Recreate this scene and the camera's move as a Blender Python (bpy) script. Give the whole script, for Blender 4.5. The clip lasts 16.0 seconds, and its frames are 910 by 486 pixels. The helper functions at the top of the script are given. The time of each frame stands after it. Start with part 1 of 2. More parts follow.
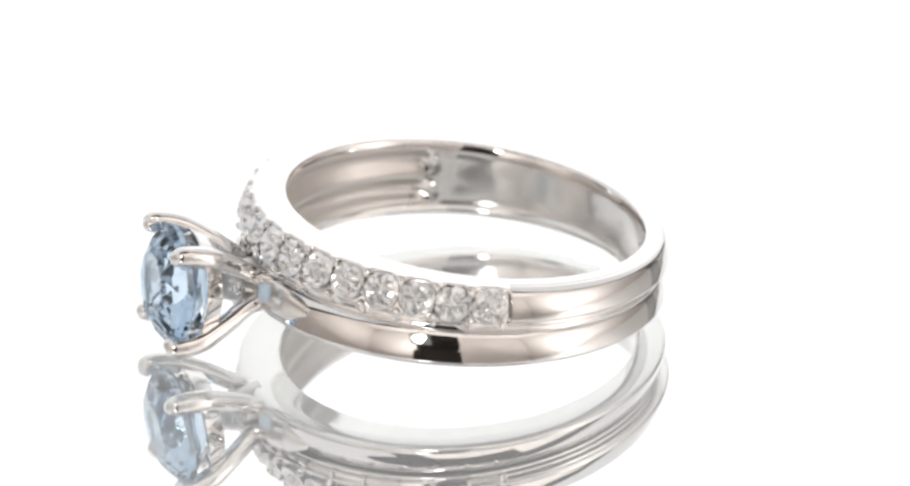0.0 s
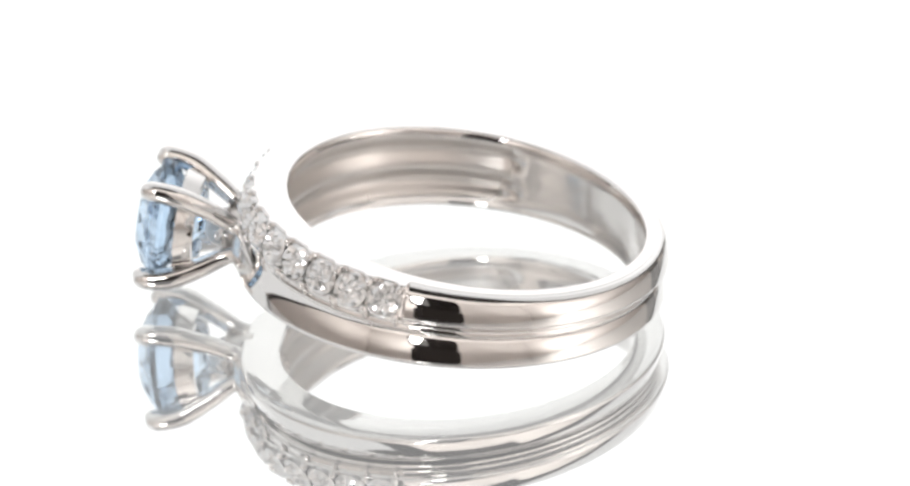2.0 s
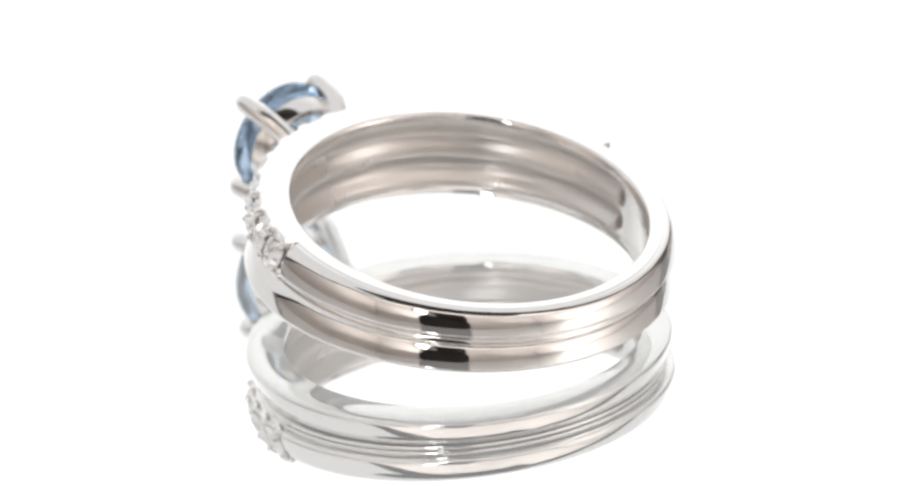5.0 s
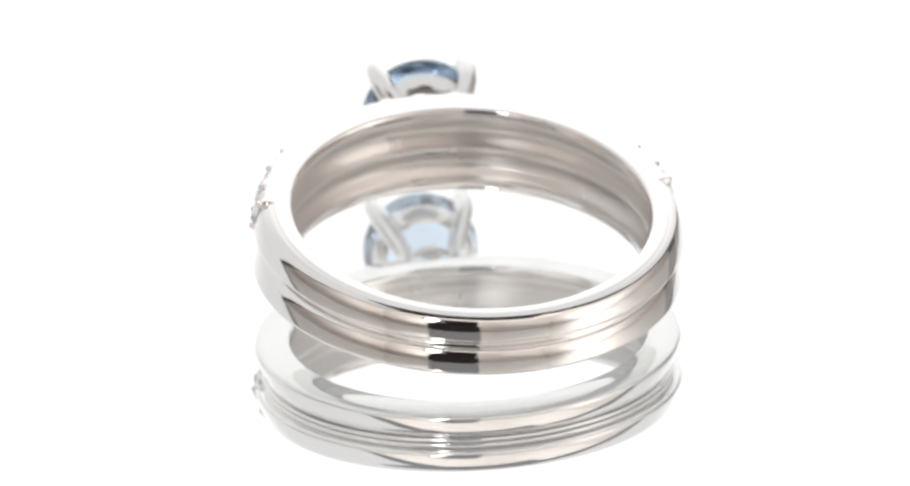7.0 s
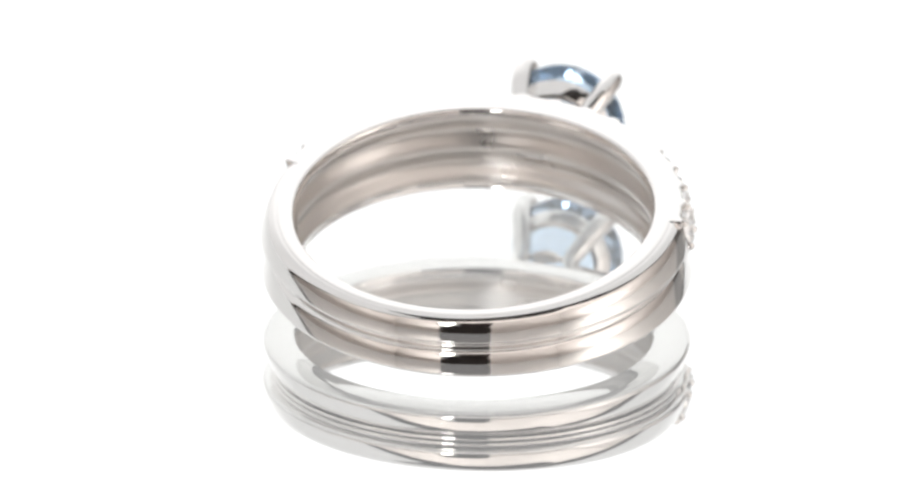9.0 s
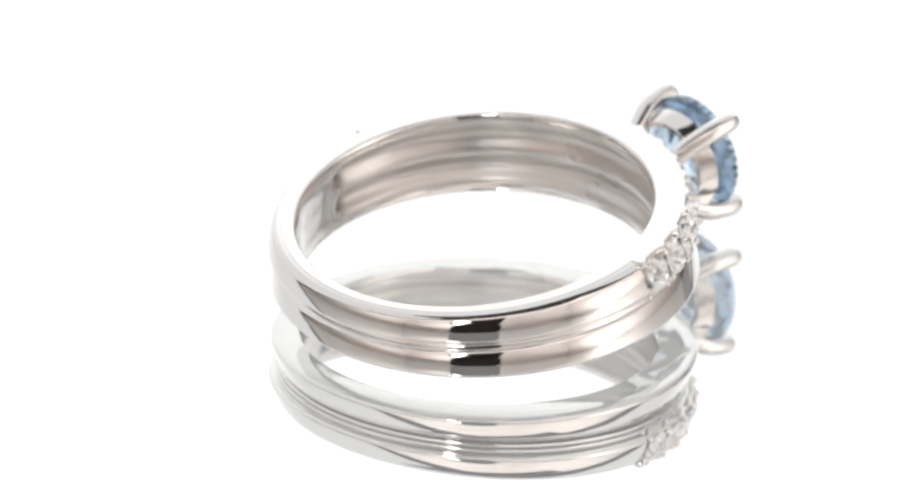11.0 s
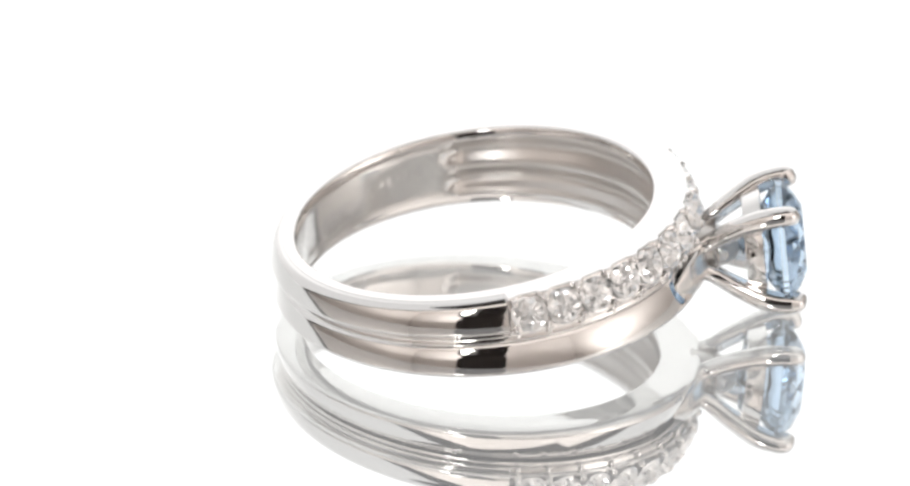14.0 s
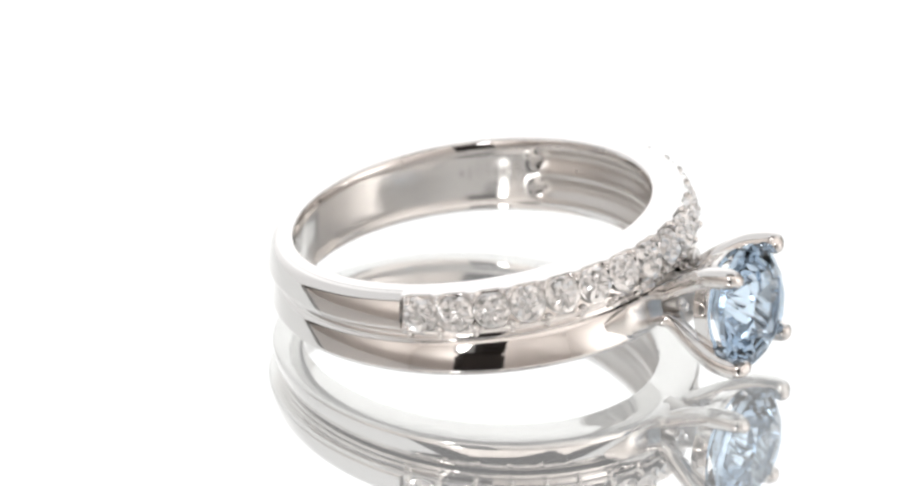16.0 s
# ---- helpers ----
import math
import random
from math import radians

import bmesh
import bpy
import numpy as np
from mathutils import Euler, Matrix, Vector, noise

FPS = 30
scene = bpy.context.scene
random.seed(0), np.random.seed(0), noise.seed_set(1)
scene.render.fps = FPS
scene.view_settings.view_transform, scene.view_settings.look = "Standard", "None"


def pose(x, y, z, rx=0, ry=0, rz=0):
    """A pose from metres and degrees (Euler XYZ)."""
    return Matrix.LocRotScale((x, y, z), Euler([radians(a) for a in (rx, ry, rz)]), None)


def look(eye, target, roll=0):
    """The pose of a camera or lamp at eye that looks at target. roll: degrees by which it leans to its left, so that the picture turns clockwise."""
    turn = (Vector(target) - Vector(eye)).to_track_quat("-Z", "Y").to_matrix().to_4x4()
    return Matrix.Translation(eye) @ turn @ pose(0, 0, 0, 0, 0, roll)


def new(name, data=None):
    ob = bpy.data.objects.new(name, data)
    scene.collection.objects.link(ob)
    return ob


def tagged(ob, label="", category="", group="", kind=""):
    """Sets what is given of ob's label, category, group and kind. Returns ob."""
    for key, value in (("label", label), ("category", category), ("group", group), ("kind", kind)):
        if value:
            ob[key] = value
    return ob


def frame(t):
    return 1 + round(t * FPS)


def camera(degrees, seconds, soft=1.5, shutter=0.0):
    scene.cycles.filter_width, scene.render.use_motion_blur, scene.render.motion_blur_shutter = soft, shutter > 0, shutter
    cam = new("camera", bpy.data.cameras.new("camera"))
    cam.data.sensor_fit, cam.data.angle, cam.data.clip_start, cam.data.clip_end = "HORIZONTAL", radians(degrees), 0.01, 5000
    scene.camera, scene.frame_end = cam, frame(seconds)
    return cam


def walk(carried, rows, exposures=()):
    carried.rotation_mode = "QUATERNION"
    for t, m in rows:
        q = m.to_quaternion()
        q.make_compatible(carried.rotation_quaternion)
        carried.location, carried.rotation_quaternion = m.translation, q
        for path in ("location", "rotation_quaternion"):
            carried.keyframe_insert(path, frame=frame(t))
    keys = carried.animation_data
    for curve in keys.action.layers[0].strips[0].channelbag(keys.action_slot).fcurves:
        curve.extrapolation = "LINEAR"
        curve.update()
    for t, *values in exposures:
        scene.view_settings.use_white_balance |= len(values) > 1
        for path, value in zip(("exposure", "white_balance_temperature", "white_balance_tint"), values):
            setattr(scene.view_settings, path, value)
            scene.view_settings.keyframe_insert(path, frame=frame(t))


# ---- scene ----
SECONDS = 16.0
MM = 0.001
FOV, DIST, EL, AX, TY = 7.106, 350.63, 25.373, 0.7227, 0.1458
LIFT = 2.72            # height of the ring's origin over the glass, mm


# ---- camera: a tripod macro shot, standing still ----
cam = camera(FOV, SECONDS, 2.6)
cam.data.dof.use_dof, cam.data.dof.focus_distance, cam.data.dof.aperture_fstop = True, 0.345, 60.0
AIM = Vector((-AX, 0.0, TY + LIFT)) * MM
EYE = AIM + Vector((0.0, -math.cos(radians(EL)), math.sin(radians(EL)))) * DIST * MM
walk(cam, [(0.0, look(EYE, AIM)), (SECONDS, look(EYE, AIM))])

# ---- light: a white sweep that emits and leans over as a roof, and the dim studio in front ----
world = bpy.data.worlds.new("studio_world")
world.use_nodes = True
scene.world = world
world.node_tree.nodes["Background"].inputs[0].default_value = (0.5, 0.47, 0.45, 1)
world.node_tree.nodes["Background"].inputs[1].default_value = 0.0
scene.view_settings.exposure = 0.0


def lamp(name, where, target, sx, sy, watts, color=(1, 1, 1)):
    data = bpy.data.lights.new(name, "AREA")
    data.shape, data.size, data.size_y, data.energy, data.color = "RECTANGLE", sx, sy, watts, color
    ob = new(name, data)
    ob.matrix_world = look(where, target)
    return ob


# ---- materials ----
def material(name):
    mat = bpy.data.materials.new(name)
    mat.use_nodes = True
    nt = mat.node_tree
    return mat, nt, nt.nodes["Principled BSDF"]


def noise_node(nt, scale, detail=4.0, rough=0.5):
    co = nt.nodes.new("ShaderNodeTexCoord")
    n = nt.nodes.new("ShaderNodeTexNoise")
    n.inputs["Scale"].default_value, n.inputs["Detail"].default_value, n.inputs["Roughness"].default_value = scale, detail, rough
    nt.links.new(co.outputs["Object"], n.inputs["Vector"])
    return n


def ramp(nt, src, a, b, lo=0.3, hi=0.7):
    r = nt.nodes.new("ShaderNodeMapRange")
    r.inputs["From Min"].default_value, r.inputs["From Max"].default_value = lo, hi
    r.inputs["To Min"].default_value, r.inputs["To Max"].default_value = a, b
    nt.links.new(src, r.inputs["Value"])
    return r.outputs["Result"]


def silver(name, color, rough, bump, ripple=0.15):
    mat, nt, bsdf = material(name)
    bsdf.inputs["Base Color"].default_value = (*color, 1)
    bsdf.inputs["Metallic"].default_value = 1.0
    coarse = noise_node(nt, 260.0, 3.0)
    nt.links.new(ramp(nt, coarse.outputs["Fac"], rough * 0.7, rough * 1.4), bsdf.inputs["Roughness"])
    fine = noise_node(nt, 1400.0, 5.0, 0.65)
    b = nt.nodes.new("ShaderNodeBump")
    b.inputs["Strength"].default_value, b.inputs["Distance"].default_value = bump, 0.00002
    nt.links.new(fine.outputs["Fac"], b.inputs["Height"])
    wave = noise_node(nt, 330.0, 1.0)
    w = nt.nodes.new("ShaderNodeBump")
    w.inputs["Strength"].default_value, w.inputs["Distance"].default_value = ripple, 0.00015
    nt.links.new(wave.outputs["Fac"], w.inputs["Height"])
    nt.links.new(w.outputs["Normal"], b.inputs["Normal"])
    nt.links.new(b.outputs["Normal"], bsdf.inputs["Normal"])
    return mat


def glass(name, color, ior):
    mat = bpy.data.materials.new(name)
    mat.use_nodes = True
    nt = mat.node_tree
    nt.nodes.remove(nt.nodes["Principled BSDF"])
    g = nt.nodes.new("ShaderNodeBsdfGlass")
    g.inputs["Color"].default_value, g.inputs["Roughness"].default_value, g.inputs["IOR"].default_value = (*color, 1), 0.0, ior
    nt.links.new(g.outputs[0], nt.nodes["Material Output"].inputs["Surface"])
    return mat


def sparkling(name):
    """A small white stone: mirror-bright facets over a clear, slightly milky body."""
    mat = glass(name, (1.0, 1.0, 1.0), 1.9)
    nt = mat.node_tree
    gl = nt.nodes.new("ShaderNodeBsdfGlossy")
    gl.inputs["Color"].default_value, gl.inputs["Roughness"].default_value = (0.99, 0.99, 0.99, 1), 0.015
    df = nt.nodes.new("ShaderNodeBsdfDiffuse")
    df.inputs["Color"].default_value = (0.97, 0.97, 0.97, 1)
    src = nt.nodes["Glass BSDF"].outputs[0]
    for node, fac in ((df, 0.85), (gl, 0.66)):
        mix = nt.nodes.new("ShaderNodeMixShader")
        mix.inputs[0].default_value = fac
        nt.links.new(src, mix.inputs[1])
        nt.links.new(node.outputs[0], mix.inputs[2])
        src = mix.outputs[0]
    nt.links.new(src, nt.nodes["Material Output"].inputs["Surface"])
    return mat


def plain(name, color, rough, scale=6.0, amount=0.06):
    mat, nt, bsdf = material(name)
    n = noise_node(nt, scale)
    mix = nt.nodes.new("ShaderNodeMix")
    mix.data_type = "RGBA"
    mix.inputs["A"].default_value = (*[c * (1 - amount) for c in color], 1)
    mix.inputs["B"].default_value = (*[min(1, c * (1 + amount)) for c in color], 1)
    nt.links.new(n.outputs["Fac"], mix.inputs["Factor"])
    nt.links.new(mix.outputs["Result"], bsdf.inputs["Base Color"])
    bsdf.inputs["Roughness"].default_value = rough
    return mat


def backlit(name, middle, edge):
    """A diffusing sheet that emits by itself: a backlight's falloff put into emission, brightest in the middle, falling
    off towards its edges.
    """
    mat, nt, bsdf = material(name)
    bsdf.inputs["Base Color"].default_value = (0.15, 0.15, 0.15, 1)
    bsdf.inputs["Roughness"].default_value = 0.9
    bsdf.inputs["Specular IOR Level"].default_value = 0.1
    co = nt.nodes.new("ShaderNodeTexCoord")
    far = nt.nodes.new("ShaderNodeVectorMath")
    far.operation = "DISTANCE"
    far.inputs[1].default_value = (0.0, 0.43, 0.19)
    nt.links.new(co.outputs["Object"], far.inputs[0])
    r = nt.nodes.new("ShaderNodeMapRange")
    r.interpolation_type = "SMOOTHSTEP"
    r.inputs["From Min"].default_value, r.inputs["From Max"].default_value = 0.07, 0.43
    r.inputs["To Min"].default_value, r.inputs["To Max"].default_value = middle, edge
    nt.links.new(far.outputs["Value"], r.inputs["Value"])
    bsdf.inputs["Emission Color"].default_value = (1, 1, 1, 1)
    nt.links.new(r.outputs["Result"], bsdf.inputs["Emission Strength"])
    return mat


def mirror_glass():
    """A half-silvered white plate: part clear reflection, part even white emission that takes no shadows."""
    mat = bpy.data.materials.new("emissive_mirror")
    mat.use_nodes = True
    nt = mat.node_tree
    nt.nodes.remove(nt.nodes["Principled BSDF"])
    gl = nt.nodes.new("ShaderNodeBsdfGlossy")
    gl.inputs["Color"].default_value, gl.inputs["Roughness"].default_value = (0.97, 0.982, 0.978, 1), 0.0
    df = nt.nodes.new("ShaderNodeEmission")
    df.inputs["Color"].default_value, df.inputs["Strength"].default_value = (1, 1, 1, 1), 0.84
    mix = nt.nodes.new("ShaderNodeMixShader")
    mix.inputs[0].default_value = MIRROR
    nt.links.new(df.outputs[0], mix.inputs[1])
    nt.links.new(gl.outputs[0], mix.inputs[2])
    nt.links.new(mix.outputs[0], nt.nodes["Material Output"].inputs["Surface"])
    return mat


def coated_glass():
    """The clear front of the mirror, coated against a second reflection."""
    mat = bpy.data.materials.new("coated_clear_glass")
    mat.use_nodes = True
    nt = mat.node_tree
    nt.nodes.remove(nt.nodes["Principled BSDF"])
    tr = nt.nodes.new("ShaderNodeBsdfTransparent")
    gl = nt.nodes.new("ShaderNodeBsdfGlossy")
    gl.inputs["Roughness"].default_value = 0.0
    mix = nt.nodes.new("ShaderNodeMixShader")
    mix.inputs[0].default_value = 0.02
    nt.links.new(tr.outputs[0], mix.inputs[1])
    nt.links.new(gl.outputs[0], mix.inputs[2])
    nt.links.new(mix.outputs[0], nt.nodes["Material Output"].inputs["Surface"])
    return mat


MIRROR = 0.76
M_SILVER = silver("polished_silver", (0.88, 0.86, 0.845), 0.045, 0.06)
M_WHITE = sparkling("clear_white_stone")
M_BLUE = glass("pale_blue_stone", (0.825, 0.897, 0.966), 1.58)
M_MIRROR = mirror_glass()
M_COAT = coated_glass()
M_SWEEP = backlit("emissive_white_sweep", 1.15, 0.68)
M_WALL = plain("warm_grey_plaster", (0.695, 0.667, 0.648), 0.9, 2.0, 0.12)
M_TRIM = plain("dark_grey_border", (0.03, 0.027, 0.025), 0.7, 30.0)
M_FLAG = plain("dark_grey_cloth", (0.34, 0.33, 0.32), 0.9, 30.0)
M_SATIN = silver("satin_cast_silver", (0.73, 0.70, 0.675), 0.32, 0.4)
M_SOFT = silver("soft_polished_silver", (0.85, 0.83, 0.81), 0.19, 0.12)
M_INNER = silver("hand_polished_silver", (0.78, 0.757, 0.738), 0.13, 0.25, 0.9)
M_BLACK = plain("black_camera_plastic", (0.024, 0.016, 0.013), 0.8, 60.0)
M_TABLE = plain("white_laminate", (0.85, 0.85, 0.85), 0.5, 20.0, 0.02)


# ---- mesh helpers (millimetres in, metres out) ----
def part(name, bm, mat, parent=None, label="", smooth=None):
    """Links a bmesh as one mesh object; smooth: the angle in degrees beyond which an edge stays sharp."""
    bmesh.ops.recalc_face_normals(bm, faces=bm.faces)
    if smooth is not None:
        for f in bm.faces:
            f.smooth = True
        for e in bm.edges:
            if len(e.link_faces) == 2 and e.calc_face_angle(0) > radians(smooth):
                e.smooth = False
    me = bpy.data.meshes.new(name)
    bm.to_mesh(me)
    bm.free()
    me.materials.append(mat)
    ob = new(name, me)
    ob.parent = parent
    if label:
        tagged(ob, label)
    return ob


def again(ob, m, parent):
    """One more piece on the mesh of ob."""
    o = new(ob.name, ob.data)
    o.parent = parent
    o.matrix_local = m
    return o


def box(name, x0, x1, y0, y1, z0, z1, mat, parent=None, label="", bevel=0.0):
    bm = bmesh.new()
    bmesh.ops.create_cube(bm, size=1.0, matrix=Matrix.Translation(((x0 + x1) / 2, (y0 + y1) / 2, (z0 + z1) / 2)) @ Matrix.Diagonal((x1 - x0, y1 - y0, z1 - z0, 1)))
    if bevel:
        bmesh.ops.bevel(bm, geom=list(bm.edges), offset=bevel, segments=2, affect="EDGES")
    return part(name, bm, mat, parent, label)


def grid_mesh(rows, wrap_u=True, wrap_v=True):
    """A bmesh from rows of points, mm."""
    bm = bmesh.new()
    vs = [[bm.verts.new(Vector(p) * MM) for p in row] for row in rows]
    nu, nv = len(vs), len(vs[0])
    for i in range(nu if wrap_u else nu - 1):
        for j in range(nv if wrap_v else nv - 1):
            a, b = vs[i], vs[(i + 1) % nu]
            bm.faces.new((a[j], b[j], b[(j + 1) % nv], a[(j + 1) % nv]))
    if not wrap_u and wrap_v:
        bm.faces.new(vs[0])
        bm.faces.new(vs[-1])
    return bm


def curve_points(ctrl, n):
    """n + 1 points on a smooth curve through ctrl (Catmull-Rom)."""
    c = [Vector(p) for p in ctrl]
    c = [2 * c[0] - c[1]] + c + [2 * c[-1] - c[-2]]
    out = []
    for k in range(n + 1):
        u = k / n * (len(c) - 3)
        i = min(int(u), len(c) - 4)
        u -= i
        a, b, d, e = c[i:i + 4]
        out.append(0.5 * (2 * b + (d - a) * u + (2 * a - 5 * b + 4 * d - e) * u * u + (3 * b - a - 3 * d + e) * u ** 3))
    return out


def tube(ctrl, radii, n=28, sides=16, flat=1.0, up=(0, 0, 1)):
    """A round bar along ctrl with its radius led through radii, closed with rounded ends."""
    pts = curve_points(ctrl, n)
    rad = [np.interp(k / n, np.linspace(0, 1, len(radii)), radii) for k in range(n + 1)]
    first, last = (pts[1] - pts[0]).normalized(), (pts[-1] - pts[-2]).normalized()
    head = [(pts[0] - first * rad[0] * s, rad[0] * q) for s, q in ((0.98, 0.2), (0.8, 0.6), (0.45, 0.89))]
    tail = [(pts[-1] + last * rad[-1] * s, rad[-1] * q) for s, q in ((0.45, 0.89), (0.8, 0.6), (0.98, 0.2))]
    line = head + list(zip(pts, rad)) + tail
    rows = []
    for k, (p, r) in enumerate(line):
        d = (line[min(k + 1, len(line) - 1)][0] - line[max(k - 1, 0)][0]).normalized()
        u = d.cross(Vector(up)).normalized()
        v = u.cross(d)
        rows.append([p + (u * math.cos(a) + v * math.sin(a) * flat) * r for a in np.linspace(0, 2 * math.pi, sides, endpoint=False)])
    return grid_mesh(rows, wrap_u=False)


def brilliant(radius, fold=8, table=0.56, crown=0.32, pavilion=0.86, girdle=0.05, square=2.0):
    """A faceted round brilliant, its table towards +x and its girdle at x = 0, mm."""
    bm = bmesh.new()

    def ring(x, r, n, off):
        out = []
        for k in range(n):
            cs, sn = math.cos(2 * math.pi * (k + off) / n), math.sin(2 * math.pi * (k + off) / n)
            q = r / (abs(cs) ** square + abs(sn) ** square) ** (1 / square)
            out.append(bm.verts.new(Vector((x, q * cs, q * sn)) * MM))
        return out
    R, F, N = radius, fold, 4 * fold
    t = ring(crown * R, table * R, F, 0.0)
    st = ring(crown * R * 0.64, (1 + table) / 2 * R * 1.02, F, 0.5)
    g = ring(girdle * R, R, N, 0.0)
    h = ring(-girdle * R, R, N, 0.0)
    p = ring(-pavilion * R * 0.45, R * 0.56, F, 0.5)
    c = bm.verts.new(Vector((-pavilion * R, 0, 0)) * MM)
    bm.faces.new(t)
    for k in range(F):
        m, a = (k + 1) % F, 4 * k
        g0, g1, g2, g3, g4 = (g[(a + q) % N] for q in range(5))
        h0, h1, h2, h3, h4 = (h[(a + q) % N] for q in range(5))
        b = (k - 1) % F
        bm.faces.new((t[k], st[k], t[m]))
        bm.faces.new((t[k], st[b], g0))
        bm.faces.new((t[k], g0, st[k]))
        for u, v in ((g0, g1), (g1, g2), (g2, g3), (g3, g4)):
            bm.faces.new((st[k], u, v))
        for u, v in ((h0, h1), (h1, h2), (h2, h3), (h3, h4)):
            bm.faces.new((p[k], v, u))
        bm.faces.new((p[k], p[m], h4))
        bm.faces.new((c, p[m], p[k]))
    for k in range(N):
        m = (k + 1) % N
        bm.faces.new((g[k], h[k], h[m], g[m]))
    return bm


def sparkler(radius, seed):
    """A small brilliant with uneven, steep facets, its crown towards +x, mm."""
    rnd = random.Random(seed)
    bm = bmesh.new()
    n, rings = 20, []
    for f, h, j in ((0.18, 0.20, 0.10), (0.36, 0.20, 0.15), (0.55, 0.19, 0.15), (0.74, 0.17, 0.14), (0.90, 0.12, 0.09), (1.0, 0.05, 0.0), (0.55, -0.42, 0.0)):
        off = 0.5 * (len(rings) % 2)
        rings.append([bm.verts.new(Vector(((h + rnd.uniform(-j, j)) * radius, f * radius * math.cos(2 * math.pi * (k + off) / n), f * radius * math.sin(2 * math.pi * (k + off) / n))) * MM) for k in range(n)])
    top, tip = bm.verts.new(Vector((0.33 * radius, 0, 0)) * MM), bm.verts.new(Vector((-0.6 * radius, 0, 0)) * MM)
    for k in range(n):
        m = (k + 1) % n
        bm.faces.new((top, rings[0][k], rings[0][m]))
        bm.faces.new((tip, rings[-1][m], rings[-1][k]))
        for i in range(len(rings) - 1):
            a, b = rings[i], rings[i + 1]
            if i % 2 == 0:
                bm.faces.new((a[k], b[k], a[m]))
                bm.faces.new((a[m], b[k], b[m]))
            else:
                bm.faces.new((a[k], b[k], b[m]))
                bm.faces.new((a[k], b[m], a[m]))
    return bm


# ---- setting ----
GLASS = 0.67           # mirror's depth under the glass face, mm
tabletop = tagged(box("tabletop", -0.9, 0.9, -0.6, 0.9, -0.046, -0.006, M_TABLE, bevel=0.004), "white laminate studio tabletop under the mirror plate", "table", kind="structure")
for lx in (-0.84, 0.84):
    for ly in (-0.54, 0.84):
        box("leg", lx - 0.03, lx + 0.03, ly - 0.03, ly + 0.03, -0.75, -0.046, M_TABLE, tabletop, bevel=0.004)
plate = tagged(new("mirror_plate"), "half-mirror glass plate on the tabletop, milky white set as emission", "mirror", kind="structure")
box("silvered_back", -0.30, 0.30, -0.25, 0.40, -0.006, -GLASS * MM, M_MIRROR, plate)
bm = bmesh.new()
bmesh.ops.create_grid(bm, x_segments=1, y_segments=1, size=1.0, matrix=Matrix.Translation((0, 0.075, 0.00013)) @ Matrix.Diagonal((0.30, 0.325, 1, 1)))
part("clear_face", bm, M_COAT, plate)


def room():
    """A plain studio room that closes the place behind and around the camera."""
    specs = (("floor", -1.7, 1.7, -1.9, 1.7, -0.80, -0.75), ("ceiling", -1.7, 1.7, -1.9, 1.7, 1.6, 1.65),
             ("wall_south", -1.7, 1.7, -1.95, -1.9, -0.75, 1.6), ("wall_north", -1.7, 1.7, 1.7, 1.75, -0.75, 1.6),
             ("wall_west", -1.75, -1.7, -1.9, 1.7, -0.75, 1.6), ("wall_east", 1.7, 1.75, -1.9, 1.7, -0.75, 1.6))
    for name, *b in specs:
        tagged(box(name, *b, M_WALL), "plain warm grey studio " + name.split("_")[0], name.split("_")[0], kind="structure")


SWEEP_PROFILE = [(0.43, -0.005), (0.43, 0.10), (0.43, 0.22), (0.42, 0.32), (0.38, 0.40), (0.31, 0.46), (0.22, 0.49), (0.12, 0.50), (0.02, 0.50)]


# how far the sheet's sides come round towards the front at each height: its opening is arched
ARCH = [0, 14, 32, 48, 62, 74, 84, 90, 94]


def sweep_sheet(a0, a1, profile, n, arch0=0, arch1=0):
    """Part of the sweep between two bearings; arch0 and arch1 lead an edge along the arched opening."""
    rows = []
    for f in np.linspace(0, 1, n):
        row = []
        for (r, z), w in zip(profile, ARCH):
            a = radians((a0 + arch0 * w) * (1 - f) + (a1 + arch1 * w) * f)
            row.append((r * math.sin(a) * 1000, r * math.cos(a) * 1000, z * 1000))
        rows.append(row)
    bm = grid_mesh(rows, False, False)
    bmesh.ops.solidify(bm, geom=list(bm.faces), thickness=0.002)
    return bm


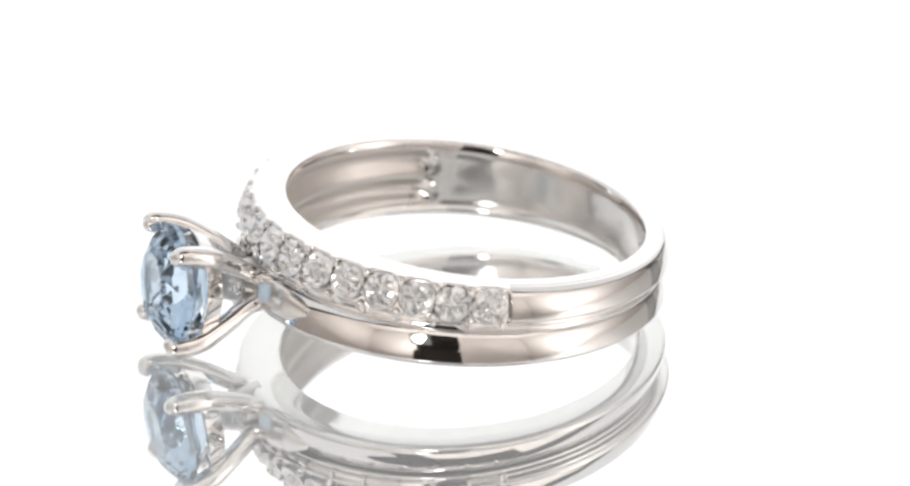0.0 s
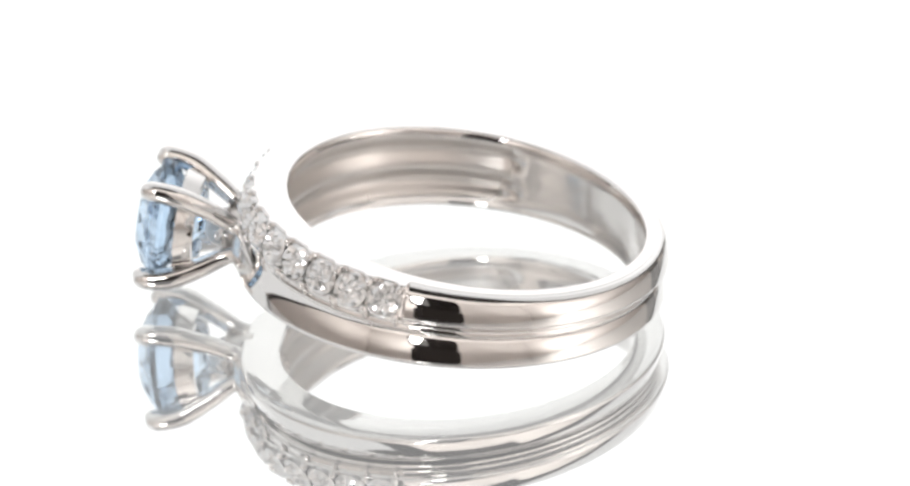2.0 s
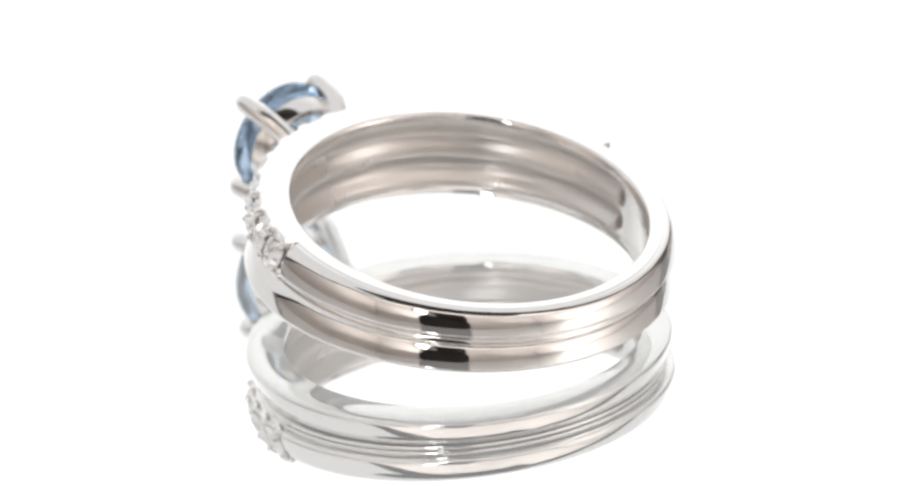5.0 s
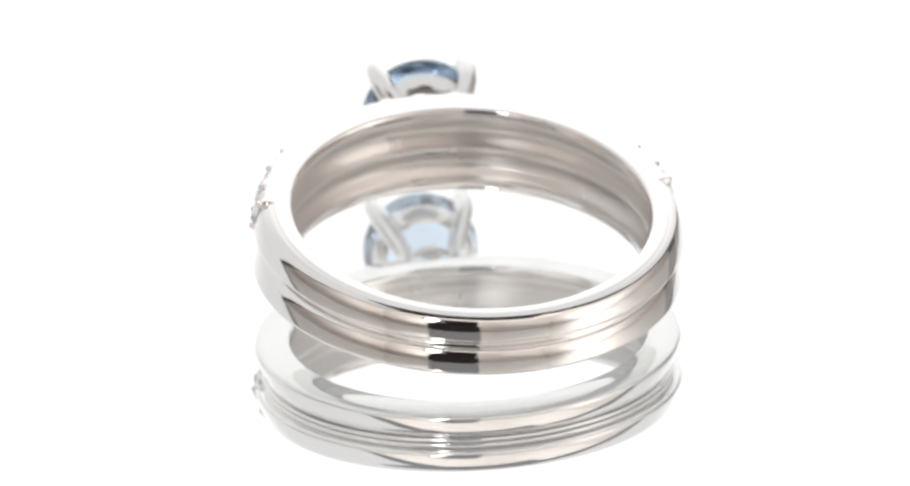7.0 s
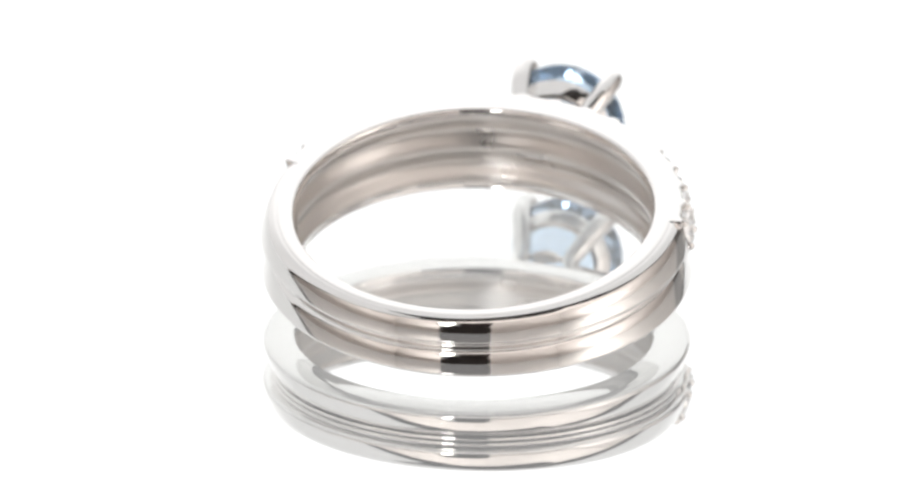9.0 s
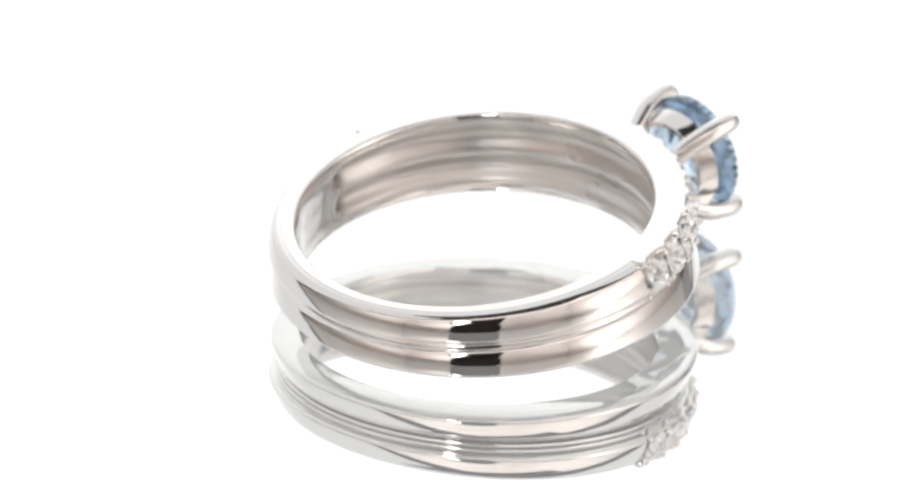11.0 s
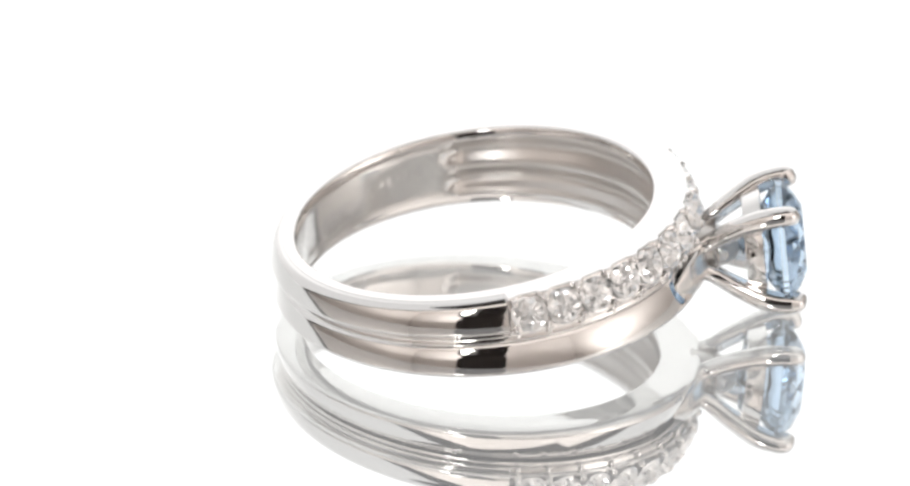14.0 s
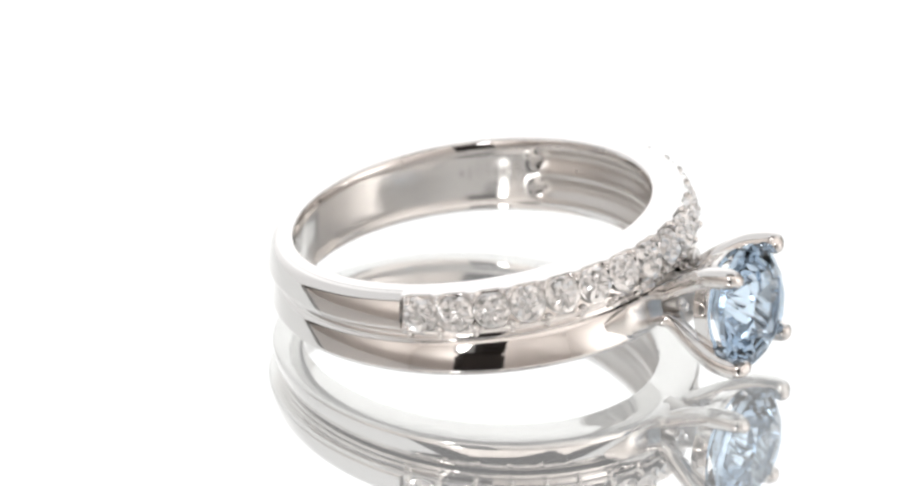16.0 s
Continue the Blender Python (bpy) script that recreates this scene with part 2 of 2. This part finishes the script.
def sweep():
    """The white sweep, its backlight put into emission: it stands behind the plate and leans over it; a dark border
    added along its arched edge.
    """
    sheet = tagged(new("backdrop"), "white translucent sweep behind the mirror plate, backlight set as emission", "backdrop", kind="structure")
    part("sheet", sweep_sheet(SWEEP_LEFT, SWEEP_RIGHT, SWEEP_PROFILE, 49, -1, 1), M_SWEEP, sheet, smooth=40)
    arch = []
    for base, side in ((SWEEP_LEFT, -1), (SWEEP_RIGHT, 1)):
        leg = []
        for (r, z), w in list(zip(SWEEP_PROFILE, ARCH))[:-1]:
            a = radians(base + side * (w + 2.0))
            leg.append((r * math.sin(a) * 1000, r * math.cos(a) * 1000, z * 1000 - 6))
        arch += leg if side < 0 else leg[::-1]
    # unseen dark border and overhead bar, added to draw dark lines in the silver
    part("dark_edge", tube(arch, EDGE_RADII, 120, 16), M_TRIM, sheet, "dark border added along the arched opening for reflections", smooth=60)
    box("front_dark_edge", -0.24, 0.24, -0.25, -0.075, 0.478, 0.486, M_TRIM, sheet, bevel=0.003)
    # panel added out of view to darken the ring's right-hand reflection
    flag = tagged(new("dark_reflection_panel"), "unseen dark grey cloth on the tabletop, added to darken reflections", "panel")
    rows = [[(700 * math.sin(radians(a)), 640 * math.cos(radians(a)), z) for z in (-6, 500)] for a in np.linspace(42, 53, 7)]
    bm = grid_mesh(rows, False, False)
    bmesh.ops.solidify(bm, geom=list(bm.faces), thickness=0.003)
    part("cloth", bm, M_FLAG, flag, smooth=40)


SWEEP_LEFT, SWEEP_RIGHT, EDGE_RADII = -68.0, 26.0, [9, 12, 16, 30, 50, 58, 58, 50, 30, 16, 12, 9]
room()
sweep()

# ---- the ring: x towards the blue stone, z along the finger, mm ----
RI = 8.5
GROOVE = 0.10


def outer_r(c):
    return 10.34 + 0.42 * c


def top_z(c):
    return 2.03 + 0.40 * c


def base_z(c):
    return -1.75 - 0.35 * c


def foot_z(c):
    return -1.93 - 0.20 * c


def smoothstep(a, b, x):
    t = min(1.0, max(0.0, (x - a) / (b - a)))
    return t * t * (3 - 2 * t)


def resample(poly, n):
    p = np.array(poly, float)
    d = np.concatenate([[0], np.cumsum(np.hypot(*np.diff(p, axis=0).T))])
    s = np.linspace(0, d[-1], n)
    return np.stack([np.interp(s, d, p[:, 0]), np.interp(s, d, p[:, 1])], 1)


def flank(r_max, z0, z1, facing, n=56):
    """A moulded flank from z0 up to z1, led by how far it faces upwards (share of its length, degrees)."""
    us = (np.arange(n) + 0.5) / n
    a = np.radians(np.interp(us, [f[0] for f in facing], [f[1] for f in facing]))
    r = np.concatenate([[0], np.cumsum(-np.sin(a))])
    z = np.concatenate([[0], np.cumsum(np.cos(a))])
    k = (z1 - z0) / z[-1]
    return [(r_max + (q - r.max()) * k, z0 + w * k) for q, w in zip(r, z)]


UPPER_FACING = [(0, -60), (0.08, -32), (0.12, -14), (0.15, 11), (0.42, 18), (0.64, 27), (0.75, 38), (0.785, 49), (0.885, 56), (0.92, 68), (1.0, 85)]
LOWER_FACING = [(0, -72), (0.08, -40), (0.15, -16), (0.18, 12), (0.52, 19), (0.76, 29), (0.84, 39), (0.87, 49), (0.94, 56), (1.0, 76)]
BEADING = [(0, -40), (0.12, 0), (0.3, 14), (0.7, 30), (0.88, 48), (1.0, 80)]


def pave_end(deg):
    return 82.5 if deg > 0 else 81.2


def pitch(deg):
    return 9.6 if deg > 0 else 9.45


def inner_line(deg, z_edge):
    """The inside of a band from its rim to the joint; on the stone's side it is hollowed, with a soft ridge at the joint."""
    hollow = 1 - smoothstep(93.0, 103.0, abs(deg))
    out = []
    for u in np.linspace(0.0, 1.0, 22):
        z = z_edge + (GROOVE - z_edge) * u
        depth = 0.52 * smoothstep(0.14, 0.55, u) * (1 - 0.62 * smoothstep(0.55, 1.0, u))
        comfort = 0.11 * (1 - min(1.0, u / 0.4)) ** 2
        out.append((RI + depth * hollow + comfort, z))
    return out


def upper_profile(deg):
    c = math.cos(radians(deg))
    ro, zt = outer_r(c), top_z(c)
    body = flank(ro, GROOVE + 0.28, zt - 0.05, UPPER_FACING)
    ledge = flank(ro - 0.36, GROOVE, GROOVE + 0.27, BEADING, 12)
    plain_line = ledge + body + [(body[-1][0] - 0.08, zt - 0.012), (body[-1][0] - 0.2, zt), (RI + 0.30, zt)]
    # scalloped rim with teeth between the stones, a recessed bed, and a low gallery wall under it
    tooth = smoothstep(0.15, 0.9, -math.cos(2 * math.pi * deg / pitch(deg)))
    rim, lip = ro - 0.46 + 0.17 * tooth, ro - 0.12 + 0.09 * tooth
    bed = ro - 0.15
    rise = (zt - 0.88) * 0.36
    pave_line = [(ro - 0.46, GROOVE), (ro - 0.34, GROOVE + 0.04), (ro - 0.30, 0.34), (lip - 0.03, 0.37), (lip, 0.40), (lip, 0.46), (lip - 0.05, 0.50), (bed, 0.56),
                 (bed - rise, zt - 0.34), (rim - 0.02, zt - 0.24), (rim, zt - 0.20), (rim - 0.02, zt - 0.10), (rim - 0.08, zt - 0.03), (rim - 0.2, zt - 0.004), (RI + 0.30, zt)]
    a, b = resample(plain_line, 120), resample(pave_line, 120)
    e = pave_end(deg)
    w = 1 - smoothstep(e - 0.3, e + 0.3, abs(deg))
    line = [tuple(q) for q in a * (1 - w) + b * w]
    line += [(RI + 0.22, zt - 0.015), (RI + 0.15, zt - 0.06)]
    return line + inner_line(deg, zt - 0.15)


def lower_profile(deg):
    c = math.cos(radians(deg))
    ro, zb, zf = outer_r(c), base_z(c), foot_z(c)
    line = flank(ro - 0.03, zb, GROOVE - 0.28, LOWER_FACING, 48) + flank(ro - 0.38, GROOVE - 0.27, GROOVE, BEADING, 12)
    r0, z0 = line[0]
    under = [(RI + 0.10, zf + 0.10), (RI + 0.18, zf), (RI + 0.34, zf + 0.01), ((RI + 0.34 + r0) / 2, (zf + z0) / 2 - 0.05), (r0 - 0.10, z0 - 0.05)]
    return under + line + inner_line(deg, zf + 0.28)[::-1]


def swept(profile):
    degs = [round(d, 2) for d in np.arange(-180.0, 180.0, 1.0) if abs(d) > 85]
    degs += [round(d, 2) for d in np.arange(-85.0, 85.1, 0.5)]
    degs = sorted(set(degs + [s * pave_end(s) + d for s in (-1, 1) for d in (-0.35, -0.2, 0.0, 0.2, 0.35)]))
    rows = []
    for d in degs:
        c, s = math.cos(radians(d)), math.sin(radians(d))
        rows.append([(r * c, r * s, z) for r, z in profile(d)])
    bm = grid_mesh(rows)
    for f in bm.faces:
        p = f.calc_center_median() / MM
        if math.hypot(p.x, p.y) < RI + 0.56 and foot_z(p.x / RI) + 0.42 < p.z < top_z(p.x / RI) - 0.38:
            f.material_index = 1 if p.x > -1.0 else 2
    return bm


def build_ring():
    ring = tagged(new("ring"), "silver ring with a blue solitaire and small white stones", "ring")
    upper = part("pave_band", swept(upper_profile), M_SILVER, ring, "silver upper band set with white stones", smooth=38)
    lower = part("plain_band", swept(lower_profile), M_SILVER, ring, "plain polished silver lower band", smooth=38)

    for band in (upper, lower):
        band.data.materials.append(M_SATIN)
        band.data.materials.append(M_INNER)

    # white stones and their beads, leaning back with the band
    cuts = []
    bead = strut = None
    for k in range(-8, 9):
        d = k * pitch(k)
        c = math.cos(radians(d))
        zc = (0.46 + top_z(c) - 0.18) / 2 + 0.13 * smoothstep(0.4, 0.9, c)
        m = pose(0, 0, 0, 0, 0, d) @ Matrix.Translation(Vector((outer_r(c) - 0.27, 0, zc)) * MM) @ pose(0, 0, 0, 0, -19, 0) @ pose(0, 0, 0, 61 * k)
        if k < -4:
            stone = part("white_stone", sparkler(0.89, k), M_WHITE, ring, "tiny faceted clear white stone")
            stone.matrix_local = m
            cuts.append(stone)
        else:
            again(cuts[k % 4], m, ring)
    for k in range(-9, 9):
        d = (k + 0.5) * pitch(k + 0.5)
        d = math.copysign(min(abs(d), pave_end(d) - 2.0), d)
        c = math.cos(radians(d))
        for r, z in ((0.05, 0.57), (0.36 + 0.10 * smoothstep(0.4, 0.9, c), top_z(c) - 0.34)):
            m = pose(0, 0, 0, 0, 0, d) @ Matrix.Translation(Vector((outer_r(c) - r, 0, z)) * MM) @ pose(0, 0, 0, 0, -19, 0)
            if bead is None:
                bm = bmesh.new()
                bmesh.ops.create_uvsphere(bm, u_segments=14, v_segments=10, radius=0.20 * MM, matrix=Matrix.Diagonal((1.4, 1.0, 1.1, 1)))
                bead = part("bead", bm, M_SILVER, ring, smooth=80)
                bead.matrix_local = m
            else:
                again(bead, m, ring)
        m = pose(0, 0, 0, 0, 0, d) @ Matrix.Translation(Vector((outer_r(c) - 0.22, 0, 0.25)) * MM)
        if strut is None:
            strut = part("strut", tube([(0, 0, -0.12), (0, 0, 0), (0, 0, 0.12)], [0.12, 0.10, 0.12], 4, 8, 1, (1, 0, 0)), M_SILVER, ring, smooth=60)
            strut.matrix_local = m
        else:
            again(strut, m, ring)

    # worn hallmarks inside the shank, too small to read
    mark = None
    for d, z, hgt in ((109, 0.3, 0.9), (111.5, 0.25, 0.6), (114, 0.3, 0.9), (117, 0.3, 0.8), (120.5, 0.25, 0.9), (123, 0.3, 0.5), (197, 0.5, 0.9), (199, -0.3, 0.7), (201, 0.3, 0.6)):
        m = pose(0, 0, 0, 0, 0, d) @ Matrix.Translation(Vector((RI, 0, z)) * MM) @ Matrix.Diagonal((1, 1, hgt, 1))
        if mark is None:
            bm = bmesh.new()
            bmesh.ops.create_cube(bm, size=1.0, matrix=Matrix.Diagonal((0.03 * MM, 0.14 * MM, 0.7 * MM, 1)))
            bmesh.ops.bevel(bm, geom=list(bm.edges), offset=0.01 * MM, segments=1, affect="EDGES")
            mark = part("hallmark", bm, M_INNER, ring)
            mark.matrix_local = m
        else:
            again(mark, m, ring)

    # the head: four prongs, a seat rail, a small base cup and the blue stone
    HZ = -1.08
    for sy in (1, -1):
        for sz in (1, -1):
            ctrl = [(9.8, 1.75 * sy, HZ + 0.42 * sz), (10.9, 1.25 * sy, HZ + 0.75 * sz), (12.2, 1.60 * sy, HZ + 1.48 * sz), (13.6, 2.08 * sy, HZ + 2.12 * sz),
                    (14.80, 2.24 * sy, HZ + 2.32 * sz), (15.06, 2.12 * sy, HZ + 2.22 * sz)]
            part("prong", tube(ctrl, [0.40, 0.43, 0.49, 0.54, 0.51, 0.42], up=(0, -sz, sy)), M_SILVER, ring, smooth=60)

    def hoop(x0, x1, r0, r1, th):
        rows = []
        for a in np.linspace(0, 2 * math.pi, 72, endpoint=False):
            ca, sa = math.cos(a), math.sin(a)
            sec = [(x0, r0 - th), (x0, r0 - 0.05), (x0 + 0.05, r0), (x1 - 0.05, r1), (x1, r1 - 0.05), (x1, r1 - th)]
            rows.append([(x, r * ca, HZ + r * sa) for x, r in sec])
        return grid_mesh(rows)
    part("seat_rail", hoop(12.75, 13.66, 2.30, 2.60, 0.30), M_SILVER, ring, smooth=38)
    part("base_cup", hoop(10.1, 11.5, 1.15, 0.95, 0.45), M_SATIN, ring, smooth=38)
    for sy in (1, -1):
        ctrl = [(9.36, 4.58 * sy, -0.98), (9.92, 3.62 * sy, -0.98), (10.36, 2.62 * sy, -1.0), (10.66, 1.80 * sy, -1.04)]
        part("shoulder", tube(ctrl, [0.10, 0.26, 0.30, 0.24], 20, 20, 3.2), M_SOFT, ring, smooth=60)
    # disc added to keep the blue stone's reflection off the band behind it
    part("blocking_disc", tube([(11.34, 0, HZ), (11.42, 0, HZ), (11.5, 0, HZ)], [1.0, 1.2, 1.0], 6, 32), M_SATIN, ring, smooth=60)
    accent = None
    for m in [pose(0, 0, 0, 0, 0, d) @ Matrix.Translation(Vector((outer_r(0.95) - 0.02, 0, -0.62)) * MM) @ pose(0, 0, 0, 0, -8, math.copysign(14, d)) for d in (19, -19)] + \
             [Matrix.Translation(Vector((11.55, 1.0 * q, HZ)) * MM) @ pose(0, 0, 0, 0, 0, 90 * q) for q in (1, -1)]:
        if accent is None:
            accent = part("accent_stone", sparkler(0.36, 9), M_WHITE, ring, "tiny clear white stone")
            accent.matrix_local = m
        else:
            again(accent, m, ring)
    gem = part("blue_stone", brilliant(2.9, 10, 0.56, 0.36, 0.80, 0.05), M_BLUE, ring, "large faceted pale blue round stone")
    gem.matrix_local = Matrix.Translation(Vector((14.55, 0, HZ)) * MM)
    return ring


ring = build_ring()


def studio_camera():
    cam_thing = tagged(new("studio_camera"), "black camera body with a lens hood facing the ring", "camera")
    back = (EYE - AIM).normalized()
    m = look(EYE + back * 0.004, AIM)
    rows = []
    for a in np.linspace(0, 2 * math.pi, 48, endpoint=False):
        ca, sa = math.cos(a), math.sin(a)
        rows.append([(r * ca, r * sa, z) for r, z in ((26, 0), (40, 0), (40, 30), (26, 30))])
    hood = part("lens_hood", grid_mesh(rows), M_BLACK, cam_thing, smooth=40)
    hood.matrix_local = m
    body = box("body", -0.118, 0.042, -0.085, 0.125, 0.032, 0.11, M_BLACK, cam_thing, bevel=0.012)
    body.matrix_local = m
    box("stand", EYE.x - 0.118, EYE.x + 0.042, EYE.y - 0.20, EYE.y - 0.03, -0.006, 0.10, M_BLACK, cam_thing, bevel=0.01)
    return cam_thing


studio_camera()
# added fill lamps wash the ceiling and walls; a strip softbox stands beside the camera
lamp("fill_east", (1.0, -0.85, 0.15), (1.5, -0.6, 1.2), 0.7, 0.7, 23.0, (1.0, 0.98, 0.96))
lamp("fill_west", (-0.7, -1.2, 0.2), (-0.6, -1.1, 1.6), 0.5, 0.5, 24.0, (1.0, 0.97, 0.94))
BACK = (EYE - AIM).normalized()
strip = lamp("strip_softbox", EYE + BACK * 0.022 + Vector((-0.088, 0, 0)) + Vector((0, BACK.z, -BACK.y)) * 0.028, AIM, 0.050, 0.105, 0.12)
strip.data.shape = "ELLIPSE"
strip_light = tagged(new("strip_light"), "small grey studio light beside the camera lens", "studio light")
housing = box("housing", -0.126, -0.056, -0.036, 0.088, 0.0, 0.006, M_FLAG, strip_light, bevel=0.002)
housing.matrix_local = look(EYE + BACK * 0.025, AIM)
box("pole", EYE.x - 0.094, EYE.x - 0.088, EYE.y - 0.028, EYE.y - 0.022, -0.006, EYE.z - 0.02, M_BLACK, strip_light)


def motions():
    """The turntable's even turn carries the ring; it leans on its prongs."""
    rows = []
    for t in [0.0, 0.1] + [0.5 * k for k in range(1, 32)] + [15.9, 16.0]:
        phi = PHI0 + TURN * t
        m = Matrix.Translation((0, 0, LIFT * MM)) @ pose(0, 0, 0, 0, 0, 90 - phi) @ Matrix.Translation(Vector((0.358, -0.069, 0)) * MM)
        rows.append((t, m @ pose(0, 0, 0, 0, -TILT, 0) @ pose(0, 0, 0, ROLL, 0, 0)))
    walk(ring, rows)


PHI0, TURN, TILT, ROLL = -109.44, 14.252, 5.63, 1.23
motions()
